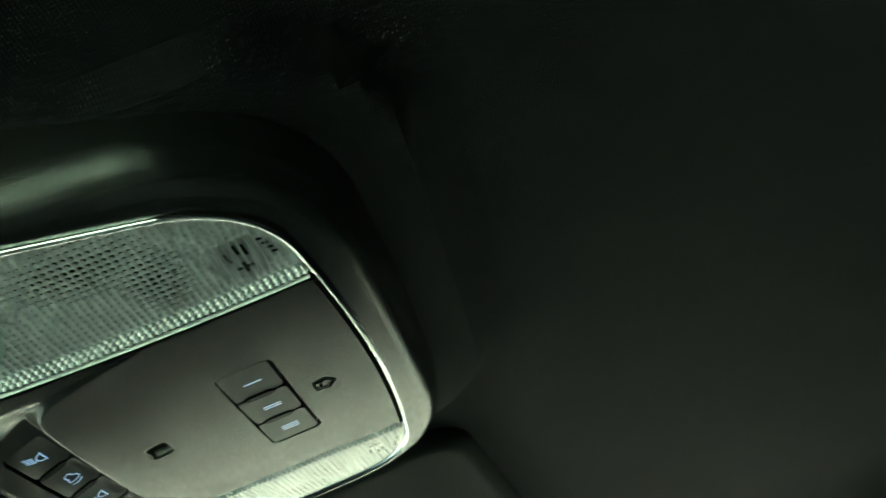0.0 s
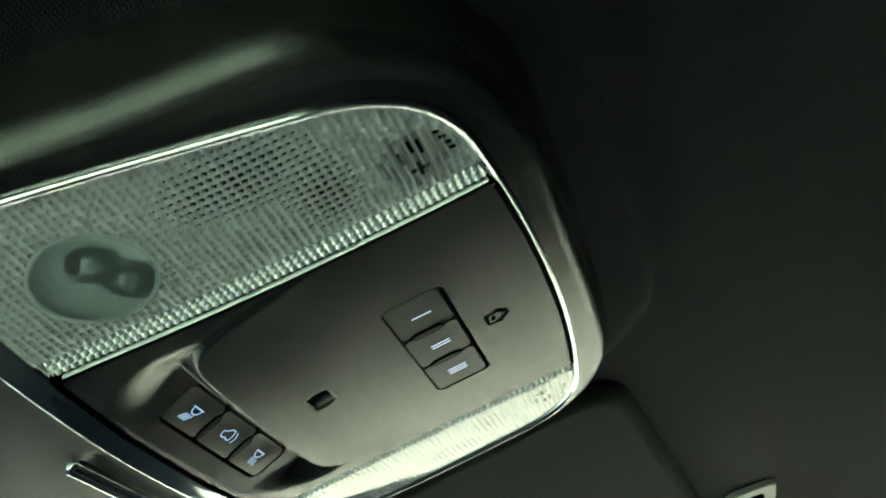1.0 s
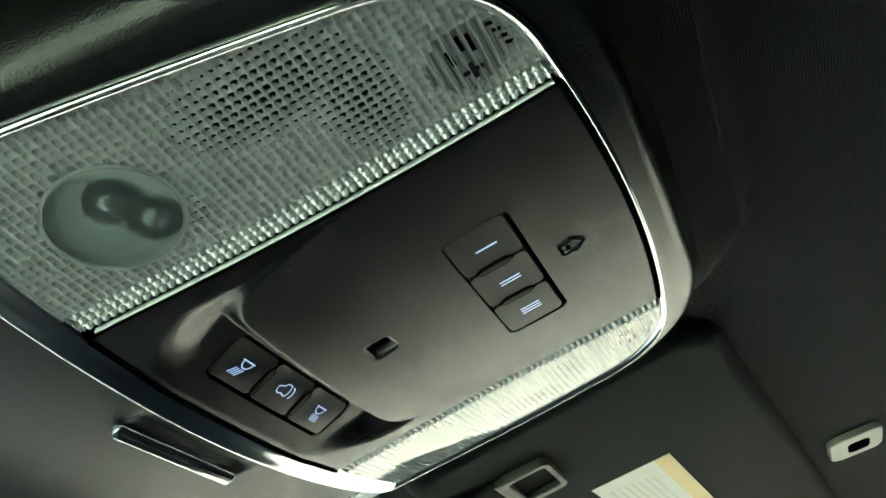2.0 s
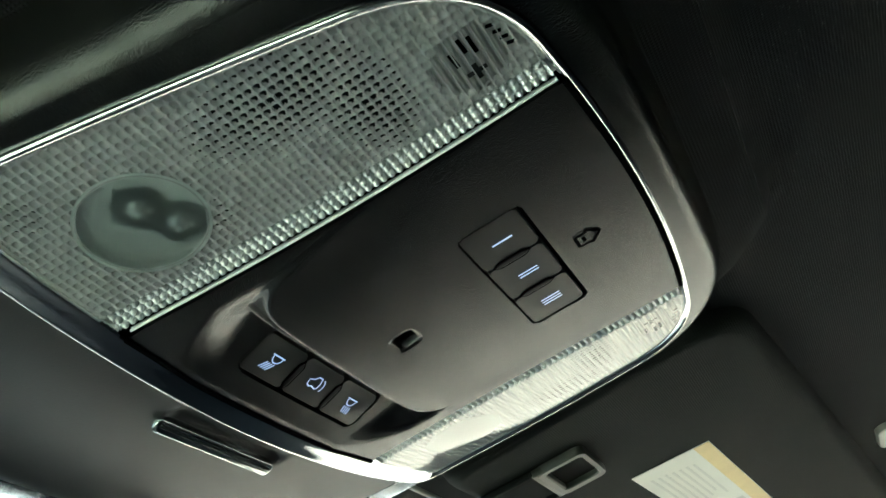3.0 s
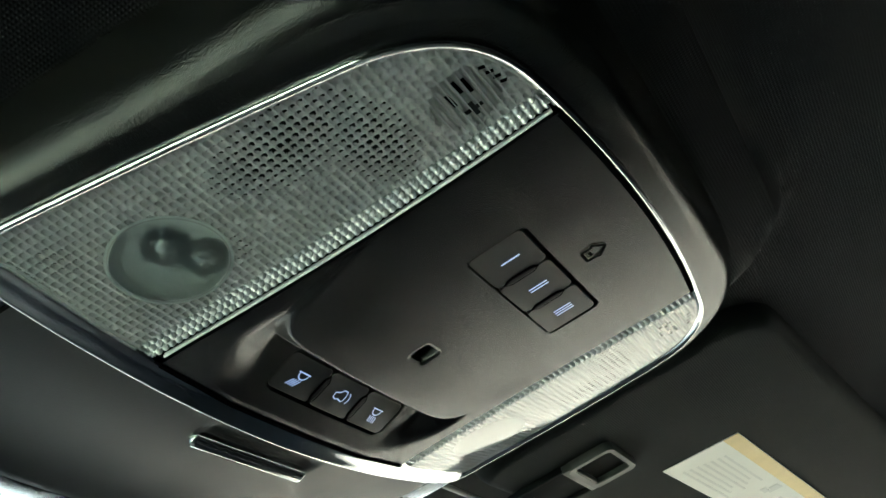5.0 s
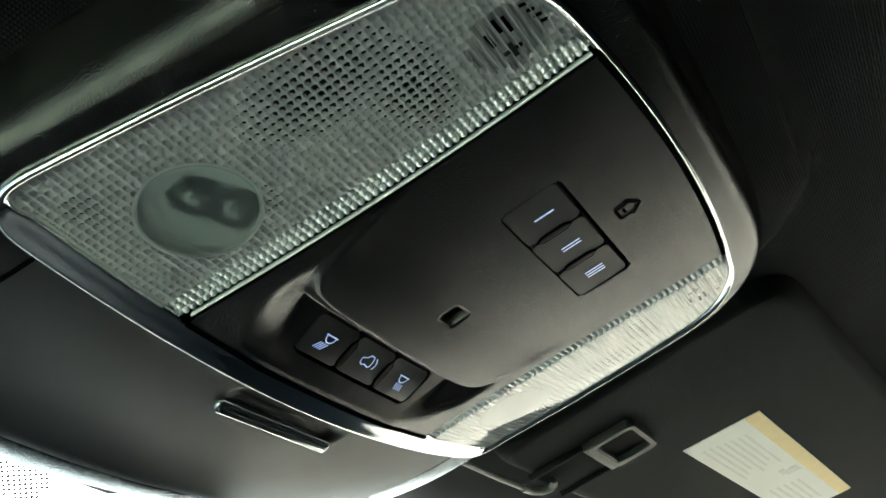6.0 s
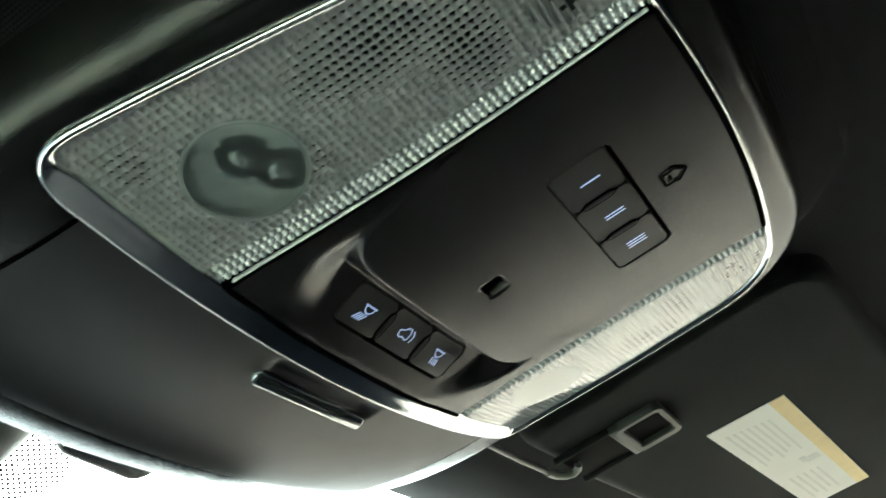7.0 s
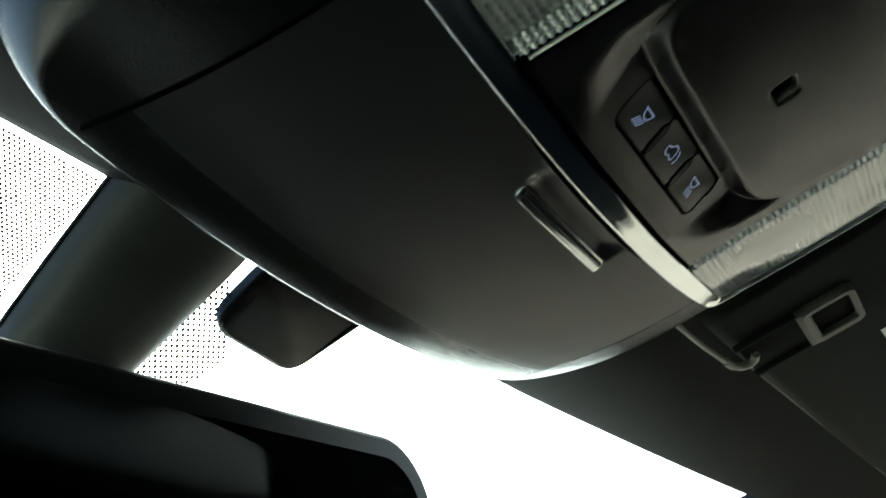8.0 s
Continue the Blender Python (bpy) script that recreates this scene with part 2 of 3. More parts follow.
def lens_edge(y):
    return 0.052 + 0.030 * (y + 0.011) - 0.0016 * math.sin(math.pi * min(1, max(0, (y + 0.011) / 0.105)))


def panel(x, y):
    """The middle panel: a broad dome, and in front of it the scoop that holds the lamp buttons."""
    z = Z0 - 0.0008 + crown(y) * x * x
    past = y - 0.0712 + 0.0212 * min(1.08, abs(x) / 0.0475) ** 12
    depth = 0.0060 * max(0.0, 1 - max(0.0, y - 0.0735) / 0.0190)
    drop = smooth_step(-0.0022, 0.0030, past)
    end = smooth_step(0.0340, 0.0475, abs(x) + 0.35 * max(0.0, y - 0.076))
    cut = drop * (1 - end) * smooth_step(0.0600, 0.0685, y)
    bulge = 0.0008 * smooth_step(-0.030, -0.006, past) * (1 - drop) * smooth_step(0.030, 0.062, y)
    return z + (depth - 0.6 * x * x) * cut - bulge


console = thing("overhead_console", (0, 0.06, ROOF), "black plastic overhead console with chrome ring, map lamps and buttons", "overhead console")

# shell: rolls up from the face to the headliner
body_out = polar(outline([(-0.1215, 0.1745), (0.1215, 0.1745), (0.101, -0.030), (-0.101, -0.030)][::-1],
                         [0.05, 0.05, 0.028, 0.028], [0.003, 0.002, 0.0060, 0.002], 120), CENTRE, COUNT)
body_n = normals(body_out)
rings = []
for k in range(13):
    a = k / 12 * math.pi / 2
    ring = []
    for p, v, rim in zip(body_out, body_n, ring_out):
        w = 0.0125 - 0.007 * max(0, v.y) ** 3
        w = (w ** -4 + (0.85 * (p - rim).length) ** -4) ** -0.25
        q = p + (rim - p).normalized() * w * (1 - math.cos(a))
        low = face(q.x, q.y) + 0.0006
        top = roof_height(p.x, p.y) + 0.004
        ring.append((q.x, q.y, top - (top - low) * math.sin(a)))
    rings.append(ring)
last = [Vector(v[:2]) for v in rings[-1]]
for k in range(1, 7):
    mid = [p.lerp(q - n * 0.001, k / 6) for p, q, n in zip(last, ring_out, ring_n)]
    # behind the pull of the glasses holder the shell stands back
    rings.append([(q.x, q.y, face(q.x, q.y) + (0.0060 if abs(q.x) < 0.031 and 0.1005 < q.y < 0.130 and k < 6 else 0.0006)) for q in mid])
rings.append([(p.x, p.y, ROOF) for p in [q - n * 0.001 for q, n in zip(ring_out, ring_n)]])
part("shell", loft(rings), SHELL_PLASTIC, console)

# chrome ring: a narrow bead round the sides and the back, a broad sloping band across the front
SIDE_PROFILE = ((0, -1.0), (0, 0.1), (0.05, 0.6), (0.13, 0.95), (0.24, 1.15), (0.36, 1.2), (0.48, 1.1), (0.62, 0.85), (0.78, 0.45), (0.9, 0.05), (1.0, -0.6), (1.0, -2.0))
FRONT_PROFILE = ((0, -1.0), (0, 0.3), (0.03, 0.9), (0.07, 1.25), (0.12, 1.4), (0.18, 1.35), (0.32, 1.0), (0.48, 0.75), (0.64, 0.65), (0.8, 0.45), (0.93, 0.0), (1.0, -2.0))
rings = []
for (s0, d0), (s1, d1) in zip(SIDE_PROFILE, FRONT_PROFILE):
    ring = []
    for p, v, w in zip(ring_out, ring_n, ring_w):
        k = smooth_step(0.1, 0.9, v.y)
        q = p - v * w * (s0 + (s1 - s0) * k)
        ring.append((q.x, q.y, face(q.x, q.y) - 0.001 * (d0 + (d1 - d0) * k)))
    rings.append(ring)
part("chrome_ring", loft(rings), CHROME, console, "polished chrome ring", crease=60)

# middle panel with wells
WELL_A = (0.0011, 0.0170, 0.0518, 0.0174)
WELL_B = (0.0011, 0.0803, 0.0538, 0.0130)
MIC = (-0.0007, 0.0523, 0.0070, 0.0066)


def in_rect(r, x, y):
    return abs(x - r[0]) < r[2] / 2 and abs(y - r[1]) < r[3] / 2


STEP = 0.0005
well_tests = [inside(rounded_rect(*w, 0.003)) for w in (WELL_A, WELL_B)]
bm = field(np.linspace(-1, 1, 213), np.arange(-0.02, 0.1001, STEP),
           lambda x, y: in_panel(x, y) and not in_rect(MIC, x, y) and not any(t(x, y) for t in well_tests), panel,
           lambda u, v: (u * (lens_edge(v) - 0.0015), v))
middle = part("middle_panel", bm, BLACK_PLASTIC, console, crease=80)
# black strips laid over the panel's edge paint the shade beside the ring
for sign in (-1, 1):
    band = [(p, v) for p, v in zip(ring_in, ring_n) if abs(p.x) < lens_edge(p.y) - 0.0014 and (p.y - 0.045) * sign > 0]
    rr = [[(*(p - v * d), panel(*(p - v * d)) - z) for p, v in band] for d, z in ((-0.0007, 0.0004), (0.0005 if sign < 0 else 0.0004, 0.0004), (0.0005 if sign < 0 else 0.0004, -0.0005))]
    part("panel_gap_strip", loft(rr, closed=False), GAP_BLACK, middle)
edge_side = [[(sign * (lens_edge(y) - 0.0016), y, panel(lens_edge(y) - 0.0016, y) + d) for d in (0.0001, 0.003)] for sign in (-1, 1) for y in np.linspace(-0.012, 0.092, 30)]
for k in (0, 30):
    part("side_gap", loft(edge_side[k:k + 30], closed=False), GAP_BLACK, middle)
for w in (WELL_A, WELL_B):
    pts = rounded_rect(w[0], w[1], w[2] + 0.001, w[3] + 0.001, 0.0034)
    rr = [[(p.x, p.y, panel(p.x, p.y) + d) for p in pts] for d in (0.0001, 0.003)]
    part("button_well", loft(rr, cap=True), GAP_BLACK, middle)
pts = rounded_rect(MIC[0], MIC[1], MIC[2], MIC[3], 0.0016)
mn = normals(pts)
turn = 1 if (pts[0] - Vector(MIC[:2])).dot(mn[0]) > 0 else -1
rr = [[(*(p + n * turn * d), panel(p.x, p.y) + z) for p, n in zip(pts, mn)] for d, z in ((0.0007, -0.0001), (0.0001, 0.0000), (-0.0004, 0.0005), (-0.0008, 0.0030))]
part("port_rim", loft(rr), BLACK_PLASTIC, middle)
part("microphone_port", loft([[(p.x, p.y, panel(p.x, p.y) + 0.0029) for p in pts]] * 2, cap=True), GAP_BLACK, middle)


def button(cx, cy, w, h, strokes, width):
    b = part("button", plate(rounded_rect(cx, cy, w, h, 0.0018), lambda x, y: panel(x, y) + 0.02 * max(0.0, cy - y), -0.0001, -0.0025, 0.0002), BUTTON_PLASTIC, console)
    part("symbol", ribbon(strokes, width, panel, 0.00006), GLOW, b, "backlit pale blue symbol")
    return b


def arc(cx, cy, r, a0, a1, n=10, sy=1.0):
    return [(cx + r * math.cos(radians(a0 + (a1 - a0) * k / n)), cy + sy * r * math.sin(radians(a0 + (a1 - a0) * k / n))) for k in range(n + 1)]


for k in range(3):
    cx = WELL_A[0] + (k - 1) * 0.0170
    bars = [[(cx + (j - k / 2) * 0.00125, 0.0142), (cx + (j - k / 2) * 0.00125, 0.0196)] for j in range(k + 1)]
    button(cx, WELL_A[1] + 0.0004, 0.0164, 0.0152, bars, 0.00062 if k == 0 else 0.00052)


def lamp_symbol(cx, cy, lean):
    s = [[(cx - 0.0024, cy - 0.0012), (cx + 0.0024, cy - 0.0012)], arc(cx, cy - 0.001, 0.0018, 0, 180)]
    s += [[(cx + j * 0.0009 + lean * 0.0006, cy + 0.0012), (cx + j * 0.0009 + lean * 0.0022, cy + 0.0033)] for j in (-1.5, -0.5, 0.5, 1.5)]
    return s


def liftgate_symbol(cx, cy):
    return [[(cx - 0.0026, cy + 0.0010), (cx - 0.0030, cy - 0.0004), (cx - 0.0012, cy - 0.0010), (cx - 0.0004, cy - 0.0019), (cx + 0.0012, cy - 0.0019),
             (cx + 0.0018, cy - 0.0006), (cx + 0.0018, cy + 0.0010), (cx + 0.0012, cy + 0.0014), (cx - 0.0006, cy + 0.0010), (cx - 0.0014, cy + 0.0014), (cx - 0.0026, cy + 0.0010)],
            arc(cx + 0.0014, cy + 0.0002, 0.0022, -65, 35)]


cb = [WELL_B[0] + (k - 1) * 0.0177 for k in range(3)]
button(cb[0], WELL_B[1] + 0.0003, 0.0171, 0.0110, lamp_symbol(cb[0], WELL_B[1], -1), 0.00036)
button(cb[1], WELL_B[1] + 0.0003, 0.0171, 0.0110, liftgate_symbol(cb[1], WELL_B[1]), 0.00036)
button(cb[2], WELL_B[1] + 0.0003, 0.0171, 0.0110, lamp_symbol(cb[2], WELL_B[1], 0.4), 0.00036)
for cx, cy, length in [(WELL_A[0] + s * 0.0085, WELL_A[1] + 0.001, 0.0096) for s in (-1, 1)] + [(WELL_B[0] + s * 0.00885, WELL_B[1] + 0.001, 0.0084) for s in (-1, 1)]:
    half = length / 2
    pts = [Vector((cx + side * 0.0009 * min(1.0, 0.12 + 2.6 * (1 - abs(k) / 8)), cy + side * half * k / 8)) for side in (1, -1) for k in range(-8, 9)]
    pts = pts[:17] + pts[18:33]
    divider = part("button_divider", plate(pts, panel, 0.0002, -0.002, 0.0003), DIVIDER, console, "black divider between two buttons")
    # slightly raised black plate paints the dark gap round the divider
    part("divider_outline", plate([Vector((cx + (p.x - cx) * 1.5, cy + (p.y - cy) * 1.08)) for p in pts], panel, 0.0001, -0.002, 0.0001), GAP_BLACK, divider)
hx, hy = 0.0008, 0.0004
house = [(hx - 0.0023, hy + 0.0026), (hx - 0.0023, hy - 0.0006), (hx - 0.0032, hy - 0.0006), (hx, hy - 0.0036), (hx + 0.0032, hy - 0.0006), (hx + 0.0023, hy - 0.0006), (hx + 0.0023, hy + 0.0026), (hx - 0.0023, hy + 0.0026)]
part("house_symbol", ribbon([[house[k], house[k + 1]] for k in range(7)] + [[(hx - 0.0010, hy + 0.0008), (hx + 0.0010, hy + 0.0008)]], 0.00085, panel, 0.0003),
     GAP_BLACK, console, "black moulded house symbol")

# ---- map lamps ----
PITCH = 0.0019
BULB_AT, BULB_R = (0.0752, 0.0698), 0.0123
RIB_AT, RIB_R = (0.0668, -0.0005), 0.0075


def lens(side):
    def place(u, v):
        return side * (lens_edge(v) + u), v

    def cell(x, y):
        u = abs(x) - lens_edge(y)
        cu = 2 * (u / PITCH - math.floor(u / PITCH)) - 1
        cv = 2 * (y / PITCH - math.floor(y / PITCH)) - 1
        if (abs(x) - RIB_AT[0]) ** 2 + (y - RIB_AT[1]) ** 2 < RIB_R ** 2:
            cu = 0.0
        return u, math.hypot(cu, cv) / 0.92

    def keep(x, y):
        if not in_ring(x, y) or (abs(x) - BULB_AT[0]) ** 2 + (y - BULB_AT[1]) ** 2 < BULB_R ** 2:
            return False
        # openings stand in for the dark spots that clear cells would refract
        # every cup has a small open eye; over the lamps the cups are open at the bottom, wider towards the middle
        u, r = cell(x, y)
        if u > 3 * PITCH and r < 0.33:
            return False
        for cx, cy, rx, ry, wide in ((0.0820, 0.0330, 0.0110, 0.0210, 0.80), (0.0705, 0.0195, 0.0155, 0.0100, 0.80), (0.0680, 0.0600, 0.0080, 0.0080, 0.55), (0.0900, 0.0860, 0.0080, 0.0060, 0.55)):
            d = ((abs(x) - cx) / rx) ** 2 + ((y - cy) / ry) ** 2
            if d < 1 and u > 3 * PITCH and r < wide * math.sqrt(1 - d):
                return False
        return True

    def height(x, y):
        """The prism layer: a rounded cup in each cell, beads along the inner edge, ribs in the patch at its end."""
        u, r = cell(x, y)
        if u < 0.0004 or not in_core(x, y):
            return face(x, y) + 0.0010
        cup = math.sqrt(max(0.0, 1 - r * r))
        if u < 3 * PITCH:
            return face(x, y) + 0.0011 - 0.0015 * cup
        return face(x, y) + 0.0006 + 0.0020 * cup
    lamp = part("lens", field(np.arange(3 * PITCH, 0.056, 0.001), np.arange(-0.02, 0.1001, 0.001), in_ring, lambda x, y: face(x, y) - 0.0001, place), LENS, console, "clear map lamp lens")
    lamp.visible_shadow = False
    step = PITCH / 8
    ys = np.arange(-11 * PITCH, 0.1001, step)
    prism = part("prism_layer", field(3 * PITCH + np.arange(0.0, 0.050, step), ys, keep, height, place), PRISM, lamp, "prismatic layer of small rounded cells")
    part("bead_strip", field(np.arange(25) * step, ys, lambda x, y: keep(x, y) and in_core(x, y), height, place), BEAD, lamp, "three rows of bright beads")
    prism.visible_shadow = False

    def on_ridge(x, y):
        u = abs(x) - lens_edge(y)
        if not in_core(x, y) or u < 3 * PITCH or (abs(x) - BULB_AT[0]) ** 2 + (y - BULB_AT[1]) ** 2 < BULB_R ** 2:
            return False
        along = (abs(x) - RIB_AT[0]) ** 2 + (y - RIB_AT[1]) ** 2 > RIB_R ** 2
        return (y / PITCH) % 1 < 0.125 or along and (u / PITCH) % 1 < 0.125 and (y / PITCH) % 1 < 0.30
    ridges = part("ridge_lines", field(3 * PITCH + np.arange(0.0, 0.050, step), ys, on_ridge, lambda x, y: face(x, y) + 0.0003, place), RIDGE, lamp, "fine bright ridges between the prism cells")
    ridges.visible_shadow = False
    # smooth window over the bulb
    rr = []
    for k in range(10):
        r = (BULB_R + 0.0008) * (1 - k / 10)
        rr.append([(side * (BULB_AT[0] + r * math.cos(a)), BULB_AT[1] + r * math.sin(a),
                    face(BULB_AT[0] + r * math.cos(a), BULB_AT[1] + r * math.sin(a)) + 0.00025 - 0.0002 * (1 - (r / (BULB_R + 0.0008)) ** 2))
                   for a in [2 * math.pi * q / 64 for q in range(64)]])
    window = part("bulb_window", loft(rr, cap=True), DOME, lamp, "smooth frosted round window")
    window.visible_shadow = False
    rr = [[(side * (BULB_AT[0] + r * math.cos(a)), BULB_AT[1] + r * math.sin(a), face(BULB_AT[0] + r * math.cos(a), BULB_AT[1] + r * math.sin(a)) + z)
           for a in [2 * math.pi * q / 72 for q in range(72)]] for r, z in ((BULB_R - 0.0002, 0.0004), (BULB_R - 0.0001, 0.0002), (BULB_R + 0.0002, 0.0002), (BULB_R + 0.0006, 0.0012))]
    part("window_rim", loft(rr), RIM, lamp, "thin moulded rim of the round window")
    # reflector tray behind
    back = part("reflector", field(np.arange(0.0, 0.058, 0.001), np.arange(-0.022, 0.1021, 0.001), lambda x, y: in_ring(x, y),
                                   lambda x, y: face(x, y) + 0.0058, place), SILVER, lamp)
    rr = [[(p.x, p.y, face(p.x, p.y) + d) for p in [q + n * 0.001 for q, n in zip(ring_in, ring_n)] if p.x * side > lens_edge(p.y)] for d in (0.0005, 0.0062)]
    part("tray_wall", loft(rr, closed=False), SILVER, lamp)

    def bowl(cx, cy, stretch, steps):
        return loft([[(side * (cx + r * math.cos(a)), cy + r * stretch * math.sin(a), face(cx + r * math.cos(a), cy + r * stretch * math.sin(a)) + z)
                      for a in [2 * math.pi * q / 40 for q in range(40)]] for r, z in steps], cap=True)
    for bx, by, r, stretch in ((0.0795, 0.0345, 0.0120, 1.65), (0.0680, 0.0215, 0.0150, 0.70), (0.0640, 0.0610, 0.0070, 1.1), (0.0880, 0.0865, 0.0070, 0.9)):
        part("lamp_bowl", bowl(bx, by, stretch, ((r, 0.0056), (0.96 * r, 0.0050), (0.7 * r, 0.0052), (0.4 * r, 0.0055), (0.1 * r, 0.0055))), BOWL, lamp)
    # behind the window: pale plate added to brighten it, two dark glossy lamp heads
    part("brightening_plate", bowl(BULB_AT[0], BULB_AT[1], 1.0, ((BULB_R + 0.002, 0.0034), (0.6 * BULB_R, 0.0034), (0.1 * BULB_R, 0.0034))), SILVER, lamp)
    for bx, by in ((0.0770, 0.0683), (0.0692, 0.0648)):
        part("head_seat", bowl(bx, by, 1.0, ((0.0056, 0.0033), (0.0052, 0.0029), (0.0035, 0.0030), (0.0005, 0.0030))), SEAT, lamp)
        bm = bmesh.new()
        bmesh.ops.create_uvsphere(bm, u_segments=28, v_segments=16, radius=0.0034)
        bmesh.ops.scale(bm, verts=bm.verts, vec=(1, 1, 0.55))
        bmesh.ops.translate(bm, verts=bm.verts, vec=(side * bx, by, face(bx, by) + 0.0029))
        part("lamp_head", bm, LAMP_HEAD, lamp)
    # smooth rim along the inner edge
    rr = []
    for y in np.linspace(-0.0125, 0.0925, 40):
        x = lens_edge(y)
        rr.append([(side * (x + d), y, face(x, y) - h) for d, h in ((-0.0013, -0.002), (-0.0013, 0.0001), (-0.0011, 0.0003), (-0.0009, 0.0003), (-0.0008, 0.0001), (-0.0008, -0.0003))])
    part("lens_rim", loft(rr, closed=False), SILVER, lamp)
    # black strip paints the shade between rim and beads
    gap = ribbon([[(side * (lens_edge(y) - 0.0002), y) for y in np.linspace(-0.0125, 0.0925, 40)]], 0.0008, face, -0.0006)
    part("rim_gap_strip", gap, GAP_BLACK, lamp)
    bm = ribbon([[(side * 0.0642, -0.0026), (side * 0.0642, 0.0016)], [(side * 0.0622, -0.0005), (side * 0.0662, -0.0005)]], 0.0011, face, -0.0003)
    part("cross_mark", bm, MARK, lamp)
    bm = ribbon([[(side * 0.0711, 0.0023), (side * 0.0672, 0.0020)], [(side * 0.0731, -0.0004), (side * 0.0693, -0.0006)], [(side * 0.0725, -0.0023), (side * 0.0681, -0.0024)]], 0.0009, face, -0.0003)
    part("slot_marks", bm, GAP_BLACK, lamp)
    # four short dark strokes near the back corner
    bm = ribbon([[(side * (0.0655 + 0.0020 * k), -0.0094 + 0.0006 * k), (side * (0.0660 + 0.0020 * k), -0.0078 + 0.0006 * k)] for k in range(4)], 0.0009, face, -0.0003)
    part("corner_strokes", bm, GAP_BLACK, lamp)
    return lamp


lens(-1), lens(1)

# ---- glasses holder door ----
holder = thing("glasses_holder", (0, 0.14, ROOF), "closed black glasses holder door with chrome pull", "storage compartment")


def door_height(x, y):
    scoop = 0.0024 * math.exp(-((y - 0.1078) / 0.0032) ** 2) * (1 - smooth_step(0.019, 0.025, abs(x)))
    return face(x, y) + 0.0004 + scoop


def door_point(u, v):
    x0 = u
    aft, front = 0.1042 - 0.9 * x0 * x0, 0.1775 - 0.45 * x0 * x0
    y = aft + (front - aft) * v
    return u * (1 + 0.6 * (y - 0.1)), y


us, vs = np.linspace(-0.0882, 0.0882, 150), np.concatenate([np.linspace(0, 0.74, 40), 0.74 + 0.26 * np.sin(np.linspace(0.05, math.pi / 2, 20))])
verts = [(*(q := door_point(u, v)), door_height(*q) + 0.0100 * (1 - math.sqrt(max(0.0, 1 - max(0.0, (v - 0.74) / 0.26) ** 2)))) for u in us for v in vs]
faces = [(i * 60 + j, i * 60 + j + 1, (i + 1) * 60 + j + 1, (i + 1) * 60 + j) for i in range(149) for j in range(59)]
bm = from_data(verts, faces)
edge = [e for e in bm.edges if e.is_boundary]
ret = bmesh.ops.extrude_edge_only(bm, edges=edge)
for v in ret["geom"]:
    if isinstance(v, bmesh.types.BMVert):
        v.co.z += 0.004
door = part("door_panel", bm, DOOR_PLASTIC, holder)
seam = [[door_point(u, v) for v in np.linspace(0, 0.95, 30)] for u in (-0.0888, 0.0888)] + [[door_point(u, -0.012) for u in np.linspace(-0.0888, 0.0888, 60)]]
# flat black strips paint the shade in the door's seams
part("seam_strip", ribbon(seam, 0.0009, face, -0.0003), GAP_BLACK, holder)


def pull_height(x, y):
    return face(x, y) - 0.35 * (y - 0.112)


pull = part("pull", plate(rounded_rect(-0.0005, 0.1121, 0.0482, 0.0042, 0.0019), pull_height, 0.0014, -0.0012, 0.0009), DARK_CHROME, holder, "chrome pull bar")
# thin dark strip stands in for the dark reflection along the bar
part("pull_reflection", plate(rounded_rect(-0.0005, 0.1114, 0.0458, 0.0014, 0.0006), pull_height, 0.0016, 0.0008, 0.0002), PULL_REFLECTION, pull, "dark strip painted as the reflection in the chrome")

# ---- headliner, visor and fittings ----


xs = np.concatenate([np.linspace(-0.78, -0.22, 16), np.linspace(-0.2, 0.6, 130), np.linspace(0.62, 0.78, 5)])
rows = []
for x in xs:
    front = header(x)
    ys = list(np.linspace(-2.2, -0.2, 20)) + list(np.linspace(-0.19, 0.12, 60)) + list(0.12 + np.linspace(0.1, 1.0, 16) * (front - 0.12))
    row = [(x, y, roof_height(x, y)) for y in ys]
    z1 = row[-1][2]
    row += [(x, front + 0.001, z1 + 0.003), (x, front, z1 + 0.007), (x, front - 0.02, z1 + 0.03), (x, -2.2, 1.40)]
    rows.append(row)
ceiling = part("ceiling", loft(rows, closed=False), HEADLINER)
tagged(ceiling, "black woven cloth headliner of a car roof", "headliner", kind="structure")

visor = thing("sun_visor", (0.34, 0.03, ROOF), "black cloth sun visor folded up against the headliner", "sun visor")
pts = outline([(0.135, 0.108), (0.56, 0.080), (0.56, -0.075), (0.130, -0.030)], [0.02, 0.02, 0.02, 0.03], [-0.002, 0, 0, 0])[::-1]
vn = normals(pts)
if sum(a.x * b.y - b.x * a.y for a, b in zip(pts, pts[1:] + pts[:1])) < 0:
    vn = [-v for v in vn]


def visor_z(x, y):
    return 1.3195 - 0.012 * (x - 0.2)


rr = []
for k in range(7):
    a = k / 6 * math.pi / 2
    rr.append([(*(p - v * 0.008 * (1 - math.cos(a))), visor_z(p.x, p.y) + 0.010 - 0.010 * math.sin(a)) for p, v in zip(pts, vn)])
part("visor_board", loft(rr, cap=True), VISOR_CLOTH, visor)

part("piping", tube([(0.206 + 0.335 * t, 0.1030 - 0.0235 * t, visor_z(0.206 + 0.335 * t, 0) + 0.0035) for t in np.linspace(0, 1, 12)], 0.0008), CLIP_GREY, visor, "thin grey edge piping")

label_ob = thing("warning_label", (0.33, 0.03, 1.318), "white printed warning label with yellow band on visor", "label")


def on_visor(x, y):
    return visor_z(x, y)


corners = [Vector((0.234, 0.0494)), Vector((0.237, 0.0098)), Vector((0.44, -0.004)), Vector((0.437, 0.036))]


